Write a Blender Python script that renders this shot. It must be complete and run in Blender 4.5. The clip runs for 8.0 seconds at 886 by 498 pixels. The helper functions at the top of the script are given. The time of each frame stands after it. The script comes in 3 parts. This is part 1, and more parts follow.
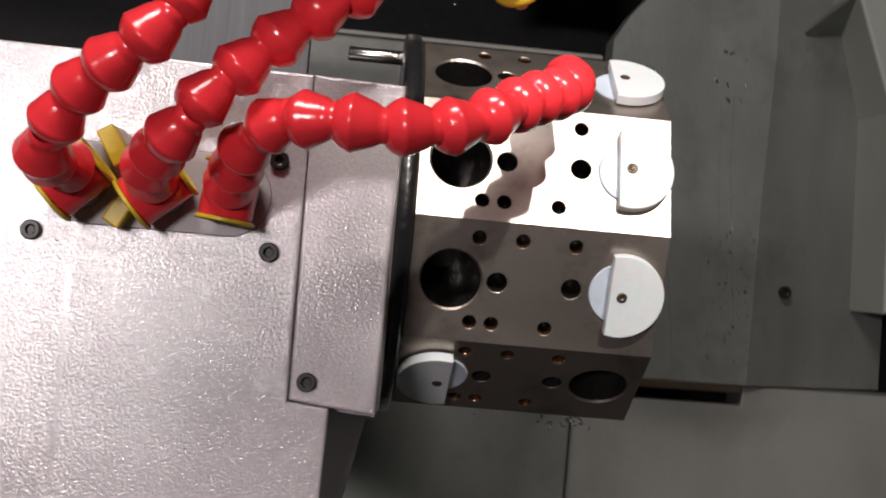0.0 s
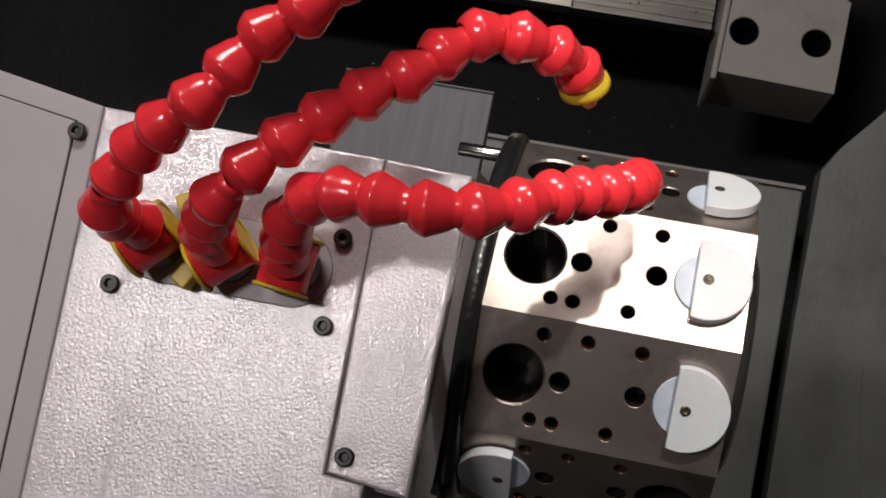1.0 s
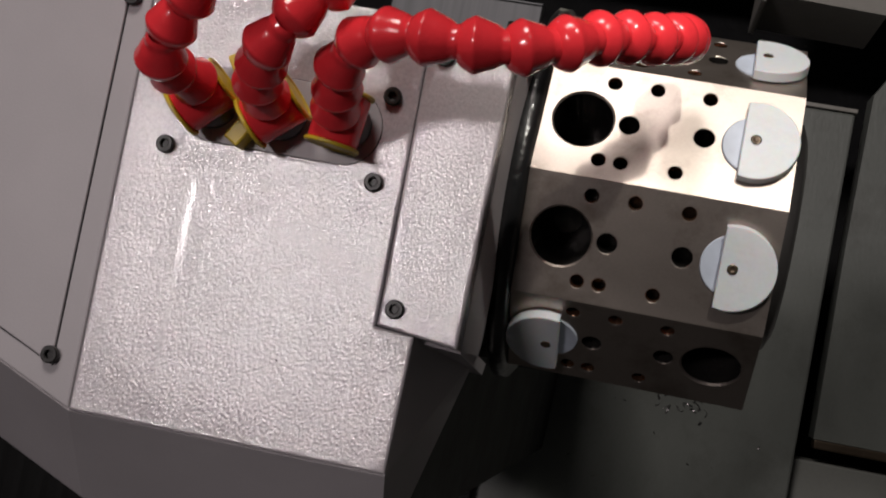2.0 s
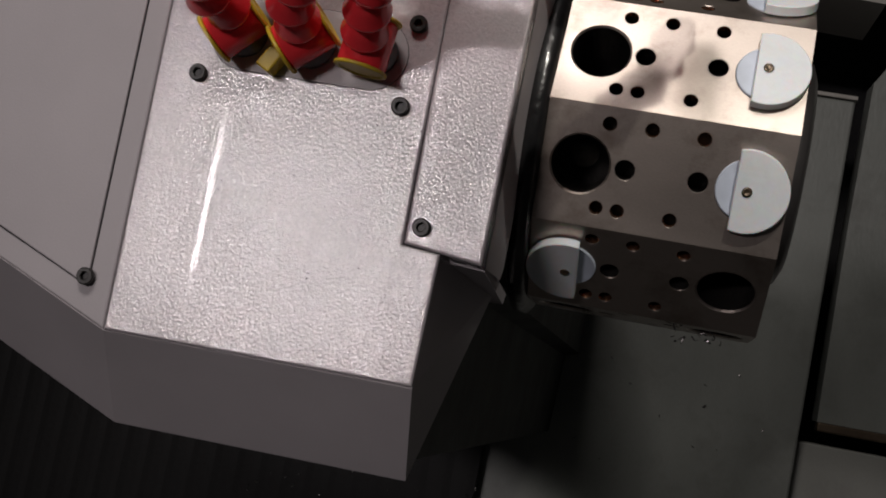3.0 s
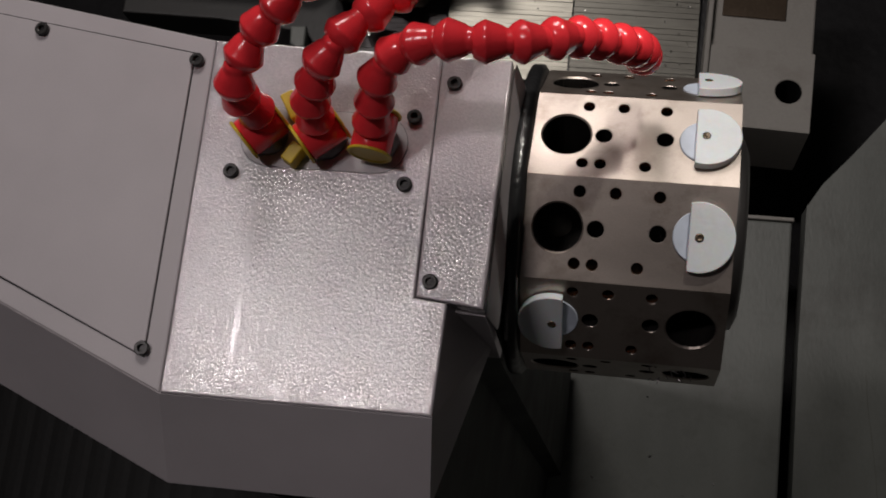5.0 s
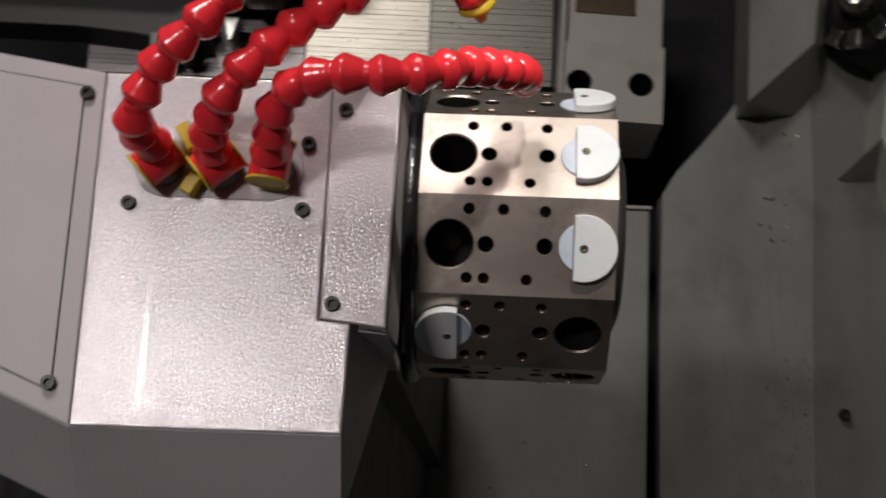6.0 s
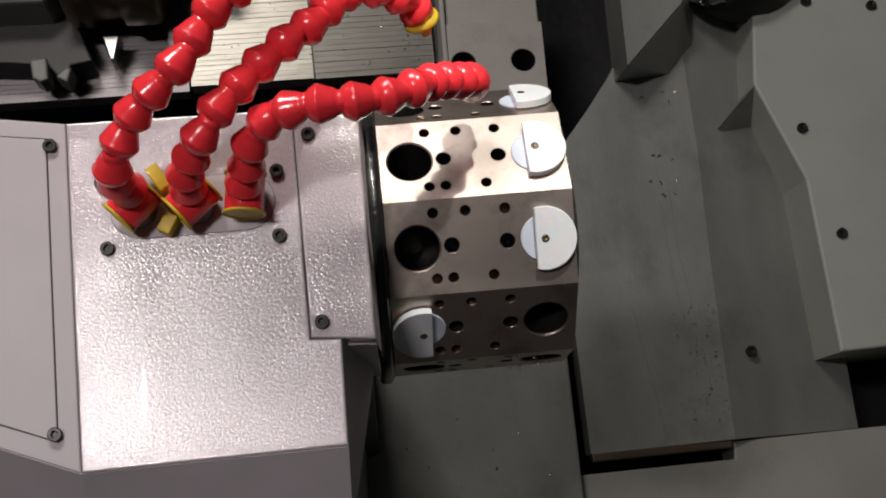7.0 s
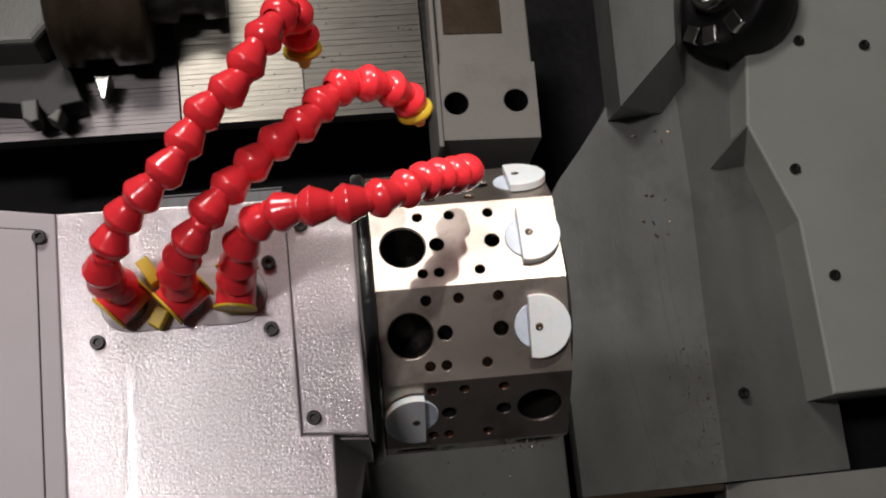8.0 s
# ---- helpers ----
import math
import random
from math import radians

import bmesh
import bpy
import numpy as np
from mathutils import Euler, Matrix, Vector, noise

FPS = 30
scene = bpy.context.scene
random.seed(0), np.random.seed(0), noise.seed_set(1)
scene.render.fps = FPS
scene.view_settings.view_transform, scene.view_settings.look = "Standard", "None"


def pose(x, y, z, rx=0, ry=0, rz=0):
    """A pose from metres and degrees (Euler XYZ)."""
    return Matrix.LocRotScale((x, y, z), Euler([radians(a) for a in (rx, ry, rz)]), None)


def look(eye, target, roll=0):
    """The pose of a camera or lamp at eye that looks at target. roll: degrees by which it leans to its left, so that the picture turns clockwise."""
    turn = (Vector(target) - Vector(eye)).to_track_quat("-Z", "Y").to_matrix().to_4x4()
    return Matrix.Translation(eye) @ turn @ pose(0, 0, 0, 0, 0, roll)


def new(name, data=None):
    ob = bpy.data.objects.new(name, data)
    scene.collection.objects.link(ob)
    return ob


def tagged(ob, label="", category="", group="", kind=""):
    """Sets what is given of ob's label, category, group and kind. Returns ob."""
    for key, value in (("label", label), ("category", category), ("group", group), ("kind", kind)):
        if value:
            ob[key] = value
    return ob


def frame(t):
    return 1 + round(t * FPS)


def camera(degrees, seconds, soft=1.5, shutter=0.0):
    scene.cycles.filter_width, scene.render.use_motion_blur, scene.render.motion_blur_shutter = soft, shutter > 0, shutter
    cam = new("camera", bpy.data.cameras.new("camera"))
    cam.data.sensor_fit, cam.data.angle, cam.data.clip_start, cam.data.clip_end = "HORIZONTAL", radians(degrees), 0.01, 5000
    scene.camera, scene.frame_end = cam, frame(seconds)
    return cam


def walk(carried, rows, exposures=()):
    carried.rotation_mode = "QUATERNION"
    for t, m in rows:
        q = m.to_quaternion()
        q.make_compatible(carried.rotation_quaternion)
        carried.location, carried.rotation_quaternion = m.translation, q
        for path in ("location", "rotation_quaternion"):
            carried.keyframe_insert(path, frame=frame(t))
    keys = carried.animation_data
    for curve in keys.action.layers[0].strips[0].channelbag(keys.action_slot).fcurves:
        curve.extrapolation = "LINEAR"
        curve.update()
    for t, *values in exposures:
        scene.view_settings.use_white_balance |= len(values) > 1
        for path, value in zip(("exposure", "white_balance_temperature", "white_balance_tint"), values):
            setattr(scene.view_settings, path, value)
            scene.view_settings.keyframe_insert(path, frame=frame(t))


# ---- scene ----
cam = camera(38.0, 8.0, soft=1.9, shutter=0.35)
# seconds; place in metres; turn in degrees
PATH = [
    (0, -0.0900, -0.0376, 0.7110, 1.714, -4.005, 5.107),
    (0.2, -0.0685, -0.0565, 0.7200, 4.474, -2.687, 5.877),
    (0.4, -0.0450, -0.0551, 0.7249, 6.033, 0.179, 6.168),
    (0.5, -0.0244, -0.0408, 0.7244, 5.728, 2.964, 6.925),
    (1, 0.0025, -0.0403, 0.7121, 7.356, 7.048, 11.235),
    (1.4, 0.0072, -0.0603, 0.7072, 7.374, 7.860, 11.331),
    (1.5, 0.0059, -0.0642, 0.7109, 6.875, 8.046, 11.277),
    (2, 0.0131, -0.0901, 0.7144, 5.901, 9.238, 11.460),
    (3.5, 0.0120, -0.1571, 0.7369, 7.604, 8.954, 10.896),
    (4, 0.0180, -0.1753, 0.7380, 8.191, 8.577, 9.564),
    (4.2, 0.0146, -0.1961, 0.7522, 11.638, 7.926, 8.887),
    (4.3, 0.0134, -0.2023, 0.7678, 14.184, 7.630, 8.823),
    (4.4, 0.0178, -0.2092, 0.7792, 15.735, 7.829, 8.572),
    (4.5, 0.0193, -0.2183, 0.7903, 16.021, 7.833, 7.967),
    (4.6, 0.0256, -0.2264, 0.7998, 15.715, 8.007, 7.383),
    (4.7, 0.0230, -0.2355, 0.8090, 15.416, 8.124, 7.044),
    (5.8, 0.0061, -0.2395, 0.8501, 14.923, 4.101, 6.206),
    (6, -0.0089, -0.2259, 0.8622, 14.138, 2.114, 2.858),
    (6.2, -0.0442, -0.2324, 0.8660, 14.434, -0.786, -1.475),
    (6.5, -0.0651, -0.2272, 0.8847, 13.498, -2.098, -4.212),
    (7, -0.0774, -0.2143, 0.9030, 12.967, -2.308, -5.473),
    (7.5, -0.0714, -0.1868, 0.9118, 12.752, -2.103, -5.252),
    (8, -0.0737, -0.1591, 0.9093, 13.053, -2.720, -5.419),
]
walk(cam, [(row[0], pose(*row[1:])) for row in PATH], [(0.0, 0.26), (0.5, 0.10), (1.0, -0.17), (2.0, -0.44), (3.5, -0.64), (4.7, -0.66), (5.8, -0.20), (6.5, 0.15), (7.5, 0.22), (8.0, 0.14)])

# ---- light ----
world = bpy.data.worlds.new("room")
scene.world = world
world.use_nodes = True
world.node_tree.nodes["Background"].inputs[0].default_value = (0.62, 0.60, 0.62, 1)
world.node_tree.nodes["Background"].inputs[1].default_value = 0.022


def area_lamp(name, eye, target, sx, sy, watts, colour):
    data = bpy.data.lights.new(name, "AREA")
    data.shape, data.size, data.size_y, data.energy, data.color = "RECTANGLE", sx, sy, watts, colour
    ob = new(name, data)
    ob.matrix_world = look(eye, target)
    return ob


spot = bpy.data.lights.new("machine_lamp", "SPOT")
spot.energy, spot.color = 42.0, (1.0, 0.95, 0.87)
spot.spot_size, spot.spot_blend, spot.shadow_soft_size = math.radians(15.5), 0.85, 0.016
new("machine_lamp", spot).matrix_world = look((0.18, 0.63, 1.04), (0.01, 0.035, 0.085))
area_lamp("work_lamp", (-0.36, 1.06, 1.02), (-0.04, -0.02, 0.05), 0.46, 0.26, 11.5, (1.0, 0.92, 0.88))
area_lamp("ceiling_lamp", (-1.20, 0.20, 3.6), (-0.05, -0.02, 0.1), 0.16, 0.60, 37.0, (1.0, 0.905, 0.91))


# ---- materials ----
def material(name, colour, rough=0.5, metal=0.0, grain=0.0, grain_scale=400.0, bump=0.0, bump_scale=600.0,
             stain=0.15, stain_scale=14.0, coat=0.0, stretch=(1, 1, 1), rough_var=0.1):
    m = bpy.data.materials.new(name)
    m.use_nodes = True
    nt = m.node_tree
    b = nt.nodes["Principled BSDF"]
    b.inputs["Metallic"].default_value = metal
    b.inputs["Coat Weight"].default_value = coat
    b.inputs["Coat Roughness"].default_value = 0.12
    co = nt.nodes.new("ShaderNodeTexCoord")
    mp = nt.nodes.new("ShaderNodeMapping")
    mp.inputs["Scale"].default_value = stretch
    nt.links.new(co.outputs["Object"], mp.inputs["Vector"])

    def tex(scale, detail):
        n = nt.nodes.new("ShaderNodeTexNoise")
        n.inputs["Scale"].default_value = scale
        n.inputs["Detail"].default_value = detail
        nt.links.new(mp.outputs[0], n.inputs["Vector"])
        return n

    big, fine = tex(stain_scale, 6), tex(grain_scale, 3)
    add = nt.nodes.new("ShaderNodeMath")
    add.operation = "MULTIPLY_ADD"
    add.inputs[1].default_value = stain * 2
    add.inputs[2].default_value = 1.0 - stain
    nt.links.new(big.outputs[0], add.inputs[0])
    add2 = nt.nodes.new("ShaderNodeMath")
    add2.operation = "MULTIPLY_ADD"
    add2.inputs[1].default_value = grain * 2
    nt.links.new(fine.outputs[0], add2.inputs[0])
    sub = nt.nodes.new("ShaderNodeMath")
    sub.operation = "SUBTRACT"
    nt.links.new(add.outputs[0], sub.inputs[0])
    sub.inputs[1].default_value = grain
    nt.links.new(sub.outputs[0], add2.inputs[2])
    mul = nt.nodes.new("ShaderNodeVectorMath")
    mul.operation = "SCALE"
    mul.inputs[0].default_value = colour
    nt.links.new(add2.outputs[0], mul.inputs["Scale"])
    nt.links.new(mul.outputs[0], b.inputs["Base Color"])
    r = nt.nodes.new("ShaderNodeMath")
    r.operation = "MULTIPLY_ADD"
    r.inputs[1].default_value = rough_var * 2
    r.inputs[2].default_value = rough - rough_var
    nt.links.new(big.outputs[0], r.inputs[0])
    nt.links.new(r.outputs[0], b.inputs["Roughness"])
    if bump:
        bt = tex(bump_scale, 2)
        bn = nt.nodes.new("ShaderNodeBump")
        bn.inputs["Strength"].default_value = 1.0
        bn.inputs["Distance"].default_value = bump
        nt.links.new(bt.outputs[0], bn.inputs["Height"])
        nt.links.new(bn.outputs[0], b.inputs["Normal"])
        if coat:
            nt.links.new(bn.outputs[0], b.inputs["Coat Normal"])
    return m


def streaked(m, x, y0, y1, width):
    """A wiped streak in the paint: smoother, with hardly any relief, fading towards its ends."""
    nt = m.node_tree
    b = nt.nodes["Principled BSDF"]
    co = nt.nodes.new("ShaderNodeTexCoord")
    wob = nt.nodes.new("ShaderNodeTexNoise")
    wob.inputs["Scale"].default_value = 160.0
    nt.links.new(co.outputs["Object"], wob.inputs["Vector"])
    sep = nt.nodes.new("ShaderNodeSeparateXYZ")
    nt.links.new(co.outputs["Object"], sep.inputs[0])

    def ramp(out, a, c):
        n = nt.nodes.new("ShaderNodeMapRange")
        n.inputs[1].default_value, n.inputs[2].default_value = a, c
        n.clamp = True
        nt.links.new(out, n.inputs[0])
        return n.outputs[0]

    def op(kind, a, c):
        n = nt.nodes.new("ShaderNodeMath")
        n.operation = kind
        for i, v in enumerate((a, c)):
            if isinstance(v, (int, float)):
                n.inputs[i].default_value = v
            else:
                nt.links.new(v, n.inputs[i])
        return n.outputs[0]

    dist = op("ABSOLUTE", op("SUBTRACT", sep.outputs[0], x), 0)
    dist = op("ADD", dist, op("MULTIPLY", op("SUBTRACT", wob.outputs[0], 0.5), width * 1.2))
    mask = op("MULTIPLY", ramp(dist, width, width * 0.55), op("MULTIPLY", ramp(sep.outputs[1], y0, y0 + 0.03), ramp(sep.outputs[1], y1, y1 - 0.012)))
    bn = [n for n in nt.nodes if n.type == "BUMP"][0]
    keep = bn.inputs["Distance"].default_value
    nt.links.new(op("MULTIPLY", op("SUBTRACT", 1.0, op("MULTIPLY", mask, 0.66)), keep), bn.inputs["Distance"])
    old = b.inputs["Roughness"].links[0].from_socket
    nt.links.new(op("ADD", old, op("MULTIPLY", mask, 0.08)), b.inputs["Roughness"])


# High grain: the relief's glints and shaded pits are speckled into the colour.
TEXTURED = material("textured_paint", (0.51, 0.470, 0.49), 0.14, 0.0, 0.26, 620, 0.00026, 900, 0.08, 9, 0.8, rough_var=0.02)
TEXTURED.node_tree.nodes["Principled BSDF"].inputs["Coat Weight"].default_value = 1.0
TEXTURED.node_tree.nodes["Principled BSDF"].inputs["Coat Roughness"].default_value = 0.12
TEXTURED.node_tree.nodes["Principled BSDF"].inputs["Coat IOR"].default_value = 2.0
TEXTURED.node_tree.nodes["Principled BSDF"].inputs["Specular IOR Level"].default_value = 0.6
streaked(TEXTURED, -0.2135, -0.150, -0.034, 0.0019)
SMOOTH = material("smooth_paint", (0.485, 0.452, 0.468), 0.50, 0.0, 0.04, 900, 0.00006, 900, 0.20, 11, 0.0)
# Nearly black beside the turret steel: the holes' inner shade is in this colour.
BORE_SHADE = material("bore_steel", (0.035, 0.032, 0.03), 0.22, 0.6, 0.2, 500, 0.0002, 300, 0.3, 60)
STEEL = material("turret_steel", (0.46, 0.40, 0.36), 0.36, 0.92, 0.10, 1400, 0.00004, 900, 0.16, 22, stretch=(0.5, 1, 1))


def grimy(m, amount, scale, tint):
    """Brown oil film in ragged patches over a metal."""
    nt = m.node_tree
    b = nt.nodes["Principled BSDF"]
    co = nt.nodes.new("ShaderNodeTexCoord")
    n = nt.nodes.new("ShaderNodeTexNoise")
    n.inputs["Scale"].default_value, n.inputs["Detail"].default_value, n.inputs["Roughness"].default_value = scale, 9, 0.68
    nt.links.new(co.outputs["Object"], n.inputs["Vector"])
    r = nt.nodes.new("ShaderNodeMapRange")
    r.inputs[1].default_value, r.inputs[2].default_value, r.inputs[4].default_value = 0.50, 0.68, amount
    nt.links.new(n.outputs[0], r.inputs[0])
    mix = nt.nodes.new("ShaderNodeMix")
    mix.data_type = "RGBA"
    nt.links.new(r.outputs[0], mix.inputs[0])
    nt.links.new(b.inputs["Base Color"].links[0].from_socket, mix.inputs[6])
    mix.inputs[7].default_value = (*tint, 1)
    nt.links.new(mix.outputs[2], b.inputs["Base Color"])


grimy(STEEL, 0.55, 30, (0.20, 0.15, 0.11))
DARKSTEEL = material("dark_steel", (0.16, 0.15, 0.15), 0.35, 0.8, 0.10, 800, 0.0001, 500, 0.2, 16)
WAYSTEEL = material("way_cover_steel", (0.30, 0.29, 0.25), 0.36, 0.95, 0.25, 260, 0.0003, 240, 0.30, 12, stretch=(0.06, 1, 1))
WAYDULL = material("dull_way_steel", (0.17, 0.165, 0.145), 0.40, 0.9, 0.3, 260, 0.0004, 240, 0.35, 12, stretch=(0.06, 1, 1))
CASTING = material("casting_paint", (0.36, 0.345, 0.315), 0.5, 0.0, 0.08, 300, 0.0004, 200, 0.16, 7)
GREEN = material("sheet_paint", (0.385, 0.41, 0.370), 0.40, 0.0, 0.04, 300, 0.0002, 160, 0.14, 4)
SHEET = material("sheet_grey", (0.205, 0.217, 0.200), 0.40, 0.0, 0.08, 300, 0.0003, 140, 0.42, 7, rough_var=0.14, stretch=(1.6, 0.6, 1))
TRAY = material("tray_paint", (0.29, 0.295, 0.272), 0.42, 0.0, 0.06, 300, 0.0003, 140, 0.30, 6, rough_var=0.12, stretch=(1.3, 0.7, 1))
BLACK = material("black_rubber", (0.012, 0.012, 0.013), 0.32, 0.0, 0.2, 300, 0.0006, 160, 0.4, 20, 0.3)
DARKSHEET = material("dark_sheet", (0.05, 0.05, 0.048), 0.5, 0.0, 0.06, 300, 0.0003, 140, 0.30, 3)
PIT = material("black_bed", (0.016, 0.016, 0.017), 0.55, 0.0, 0.3, 90, 0.001, 60, 0.5, 8)
SCREW = material("black_oxide", (0.022, 0.021, 0.02), 0.38, 0.3, 0.2, 900, 0, 1, 0.2, 60)
COPPER = material("thread_copper", (0.62, 0.30, 0.16), 0.18, 0.95, 0.2, 900, 0.0003, 900, 0.3, 60)
RED = material("red_plastic", (0.92, 0.042, 0.055), 0.20, 0.0, 0.04, 500, 0.00008, 500, 0.10, 40, 0.35, rough_var=0.06)
YELLOW = material("yellow_plastic", (0.66, 0.47, 0.03), 0.4, 0.0, 0.06, 400, 0.0001, 400, 0.16, 50)
FOOT = material("bluish_plastic", (0.50, 0.55, 0.64), 0.35, 0.0, 0.06, 300, 0.0002, 220, 0.2, 60)
WIPER = material("brushed_steel", (0.11, 0.11, 0.115), 0.48, 0.7, 0.3, 240, 0.0001, 300, 0.25, 20, stretch=(1, 0.04, 1))
WHITE = material("white_plastic", (0.64, 0.67, 0.695), 0.42, 0.0, 0.04, 300, 0.0002, 220, 0.10, 40)
WHITE.node_tree.nodes["Principled BSDF"].inputs["Subsurface Weight"].default_value = 0.25
WHITE.node_tree.nodes["Principled BSDF"].inputs["Subsurface Scale"].default_value = 0.004
CHROME = material("bright_steel", (0.62, 0.61, 0.58), 0.20, 1.0, 0.1, 400, 0.0001, 300, 0.2, 30)
BRONZE = material("oily_bronze", (0.16, 0.12, 0.085), 0.35, 0.7, 0.2, 200, 0.0003, 120, 0.35, 14)


# One black for oiled parts and for shade painted on the housing's core.
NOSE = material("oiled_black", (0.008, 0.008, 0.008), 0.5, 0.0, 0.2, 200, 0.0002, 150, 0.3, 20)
PIT.node_tree.nodes["Principled BSDF"].inputs["Specular IOR Level"].default_value = 0.2
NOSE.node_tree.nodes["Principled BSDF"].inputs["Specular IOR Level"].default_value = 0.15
grimy(SHEET, 0.45, 9, (0.10, 0.095, 0.085))
grimy(TRAY, 0.45, 7, (0.17, 0.165, 0.15))
grimy(CASTING, 0.4, 14, (0.22, 0.20, 0.17))
grimy(GREEN, 0.22, 6, (0.26, 0.26, 0.23))
grimy(WHITE, 0.22, 70, (0.55, 0.53, 0.48))


# ---- building helpers ----
def part(name, bm, mat, parent=None, label="", smooth=False, m=None):
    me = bpy.data.meshes.new(name)
    bmesh.ops.recalc_face_normals(bm, faces=bm.faces)
    if smooth is not None:
        for f in bm.faces:
            f.smooth = smooth
    bm.to_mesh(me)
    bm.free()
    for one in mat if isinstance(mat, tuple) else (mat,):
        me.materials.append(one)
    ob = new(name, me)
    if m is not None:
        ob.matrix_world = m
    if parent is not None:
        ob.parent = parent
    if label:
        tagged(ob, label)
    return ob


def shared(name, ob, parent, m):
    o = new(name, ob.data)
    o.matrix_world = m
    o.parent = parent
    return o


def empty(name, label, category, at=(0, 0, 0), **more):
    ob = new(name)
    ob.location = at
    bpy.context.view_layer.update()
    return tagged(ob, label, category, **more)


def box(x0, x1, y0, y1, z0, z1, bevel=0.0):
    bm = bmesh.new()
    bmesh.ops.create_cube(bm, size=1.0, matrix=Matrix.LocRotScale(((x0 + x1) / 2, (y0 + y1) / 2, (z0 + z1) / 2), None, (x1 - x0, y1 - y0, z1 - z0)))
    if bevel:
        bmesh.ops.bevel(bm, geom=bm.edges[:], offset=bevel, segments=2, affect="EDGES", profile=0.5)
    return bm


def prism(points, z0, z1, bevel=0.0):
    """An upright slab over a plan polygon."""
    bm = bmesh.new()
    top = [bm.verts.new((x, y, z1)) for x, y in points]
    low = [bm.verts.new((x, y, z0)) for x, y in points]
    bm.faces.new(top)
    bm.faces.new(low[::-1])
    n = len(points)
    for i in range(n):
        bm.faces.new((top[i], low[i], low[(i + 1) % n], top[(i + 1) % n]))
    bmesh.ops.recalc_face_normals(bm, faces=bm.faces)
    if bevel:
        edges = [e for e in bm.edges if all(abs(v.co.z - z1) < 1e-6 for v in e.verts)]
        bmesh.ops.bevel(bm, geom=edges, offset=bevel, segments=3, affect="EDGES", profile=0.5)
    return bm


def lathe(profile, n=24, bm=None, m=None):
    """A solid of revolution round z from (radius, height) pairs."""
    bm = bm or bmesh.new()
    m = m or Matrix()
    rings = []
    for r, z in profile:
        if r < 1e-6:
            rings.append([bm.verts.new(m @ Vector((0, 0, z)))])
        else:
            rings.append([bm.verts.new(m @ Vector((r * math.cos(2 * math.pi * i / n), r * math.sin(2 * math.pi * i / n), z))) for i in range(n)])
    for a, b in zip(rings, rings[1:]):
        for i in range(n):
            j = (i + 1) % n
            q = [a[i % len(a)], a[j % len(a)], b[j % len(b)], b[i % len(b)]]
            q = list(dict.fromkeys(q))
            if len(q) > 2:
                bm.faces.new(q)
    return bm


def along(at, direction):
    """The pose of a thing at a point, its z along a direction."""
    return Matrix.Translation(at) @ Vector(direction).to_track_quat("Z", "Y").to_matrix().to_4x4()


def socket_screw_mesh(r, h):
    """A socket head: knurled rim, bevelled top, hexagonal socket."""
    bm = lathe([(r * 0.98, 0), (r, h * 0.15), (r, h * 0.85), (r * 0.88, h), (r * 0.56, h)], 24)
    ring = [v for v in bm.verts if abs(v.co.z - h) < 1e-7 and v.co.xy.length < r * 0.6]
    hexa = [bm.verts.new((r * 0.5 * math.cos(k * math.pi / 3), r * 0.5 * math.sin(k * math.pi / 3), h * 0.93)) for k in range(6)]
    deep = [bm.verts.new((v.co.x, v.co.y, h * 0.3)) for v in hexa]
    ring.sort(key=lambda v: math.atan2(v.co.y, v.co.x) % (2 * math.pi))
    n = len(ring)
    for k in range(6):
        seg = [ring[(k * n // 6 + i) % n] for i in range(n // 6 + 1)]
        bm.faces.new(seg + [hexa[(k + 1) % 6], hexa[k]])
        bm.faces.new((hexa[k], hexa[(k + 1) % 6], deep[(k + 1) % 6], deep[k]))
    bm.faces.new(deep)
    return bm


# ---- setting: the machine's inside ----
tagged(part("back_panel", box(-1.3, 1.35, -1.0, 1.25, -1.29, -1.26), PIT), "black oily machine bed behind the slides", "panel", kind="structure")
# Unseen enclosure walls, added dark so the steel faces reflect little light.
tagged(part("wall_west", box(-1.32, -1.29, -1.0, 1.25, -1.29, 0.75), DARKSHEET), "unseen dark enclosure wall, added to keep reflections low", "wall", kind="structure")
tagged(part("wall_east", box(1.33, 1.36, -1.0, 1.25, -1.29, 0.75), DARKSHEET), "unseen dark enclosure wall, added to keep reflections low", "wall", kind="structure")
tagged(part("wall_south", box(-1.32, 1.36, -1.03, -1.0, -1.29, 0.75), DARKSHEET), "unseen dark enclosure wall, added to keep reflections low", "wall", kind="structure")
tagged(part("wall_north", box(-1.32, 1.36, 1.25, 1.28, -1.29, 0.75), DARKSHEET), "unseen dark enclosure wall, added to keep reflections low", "wall", kind="structure")


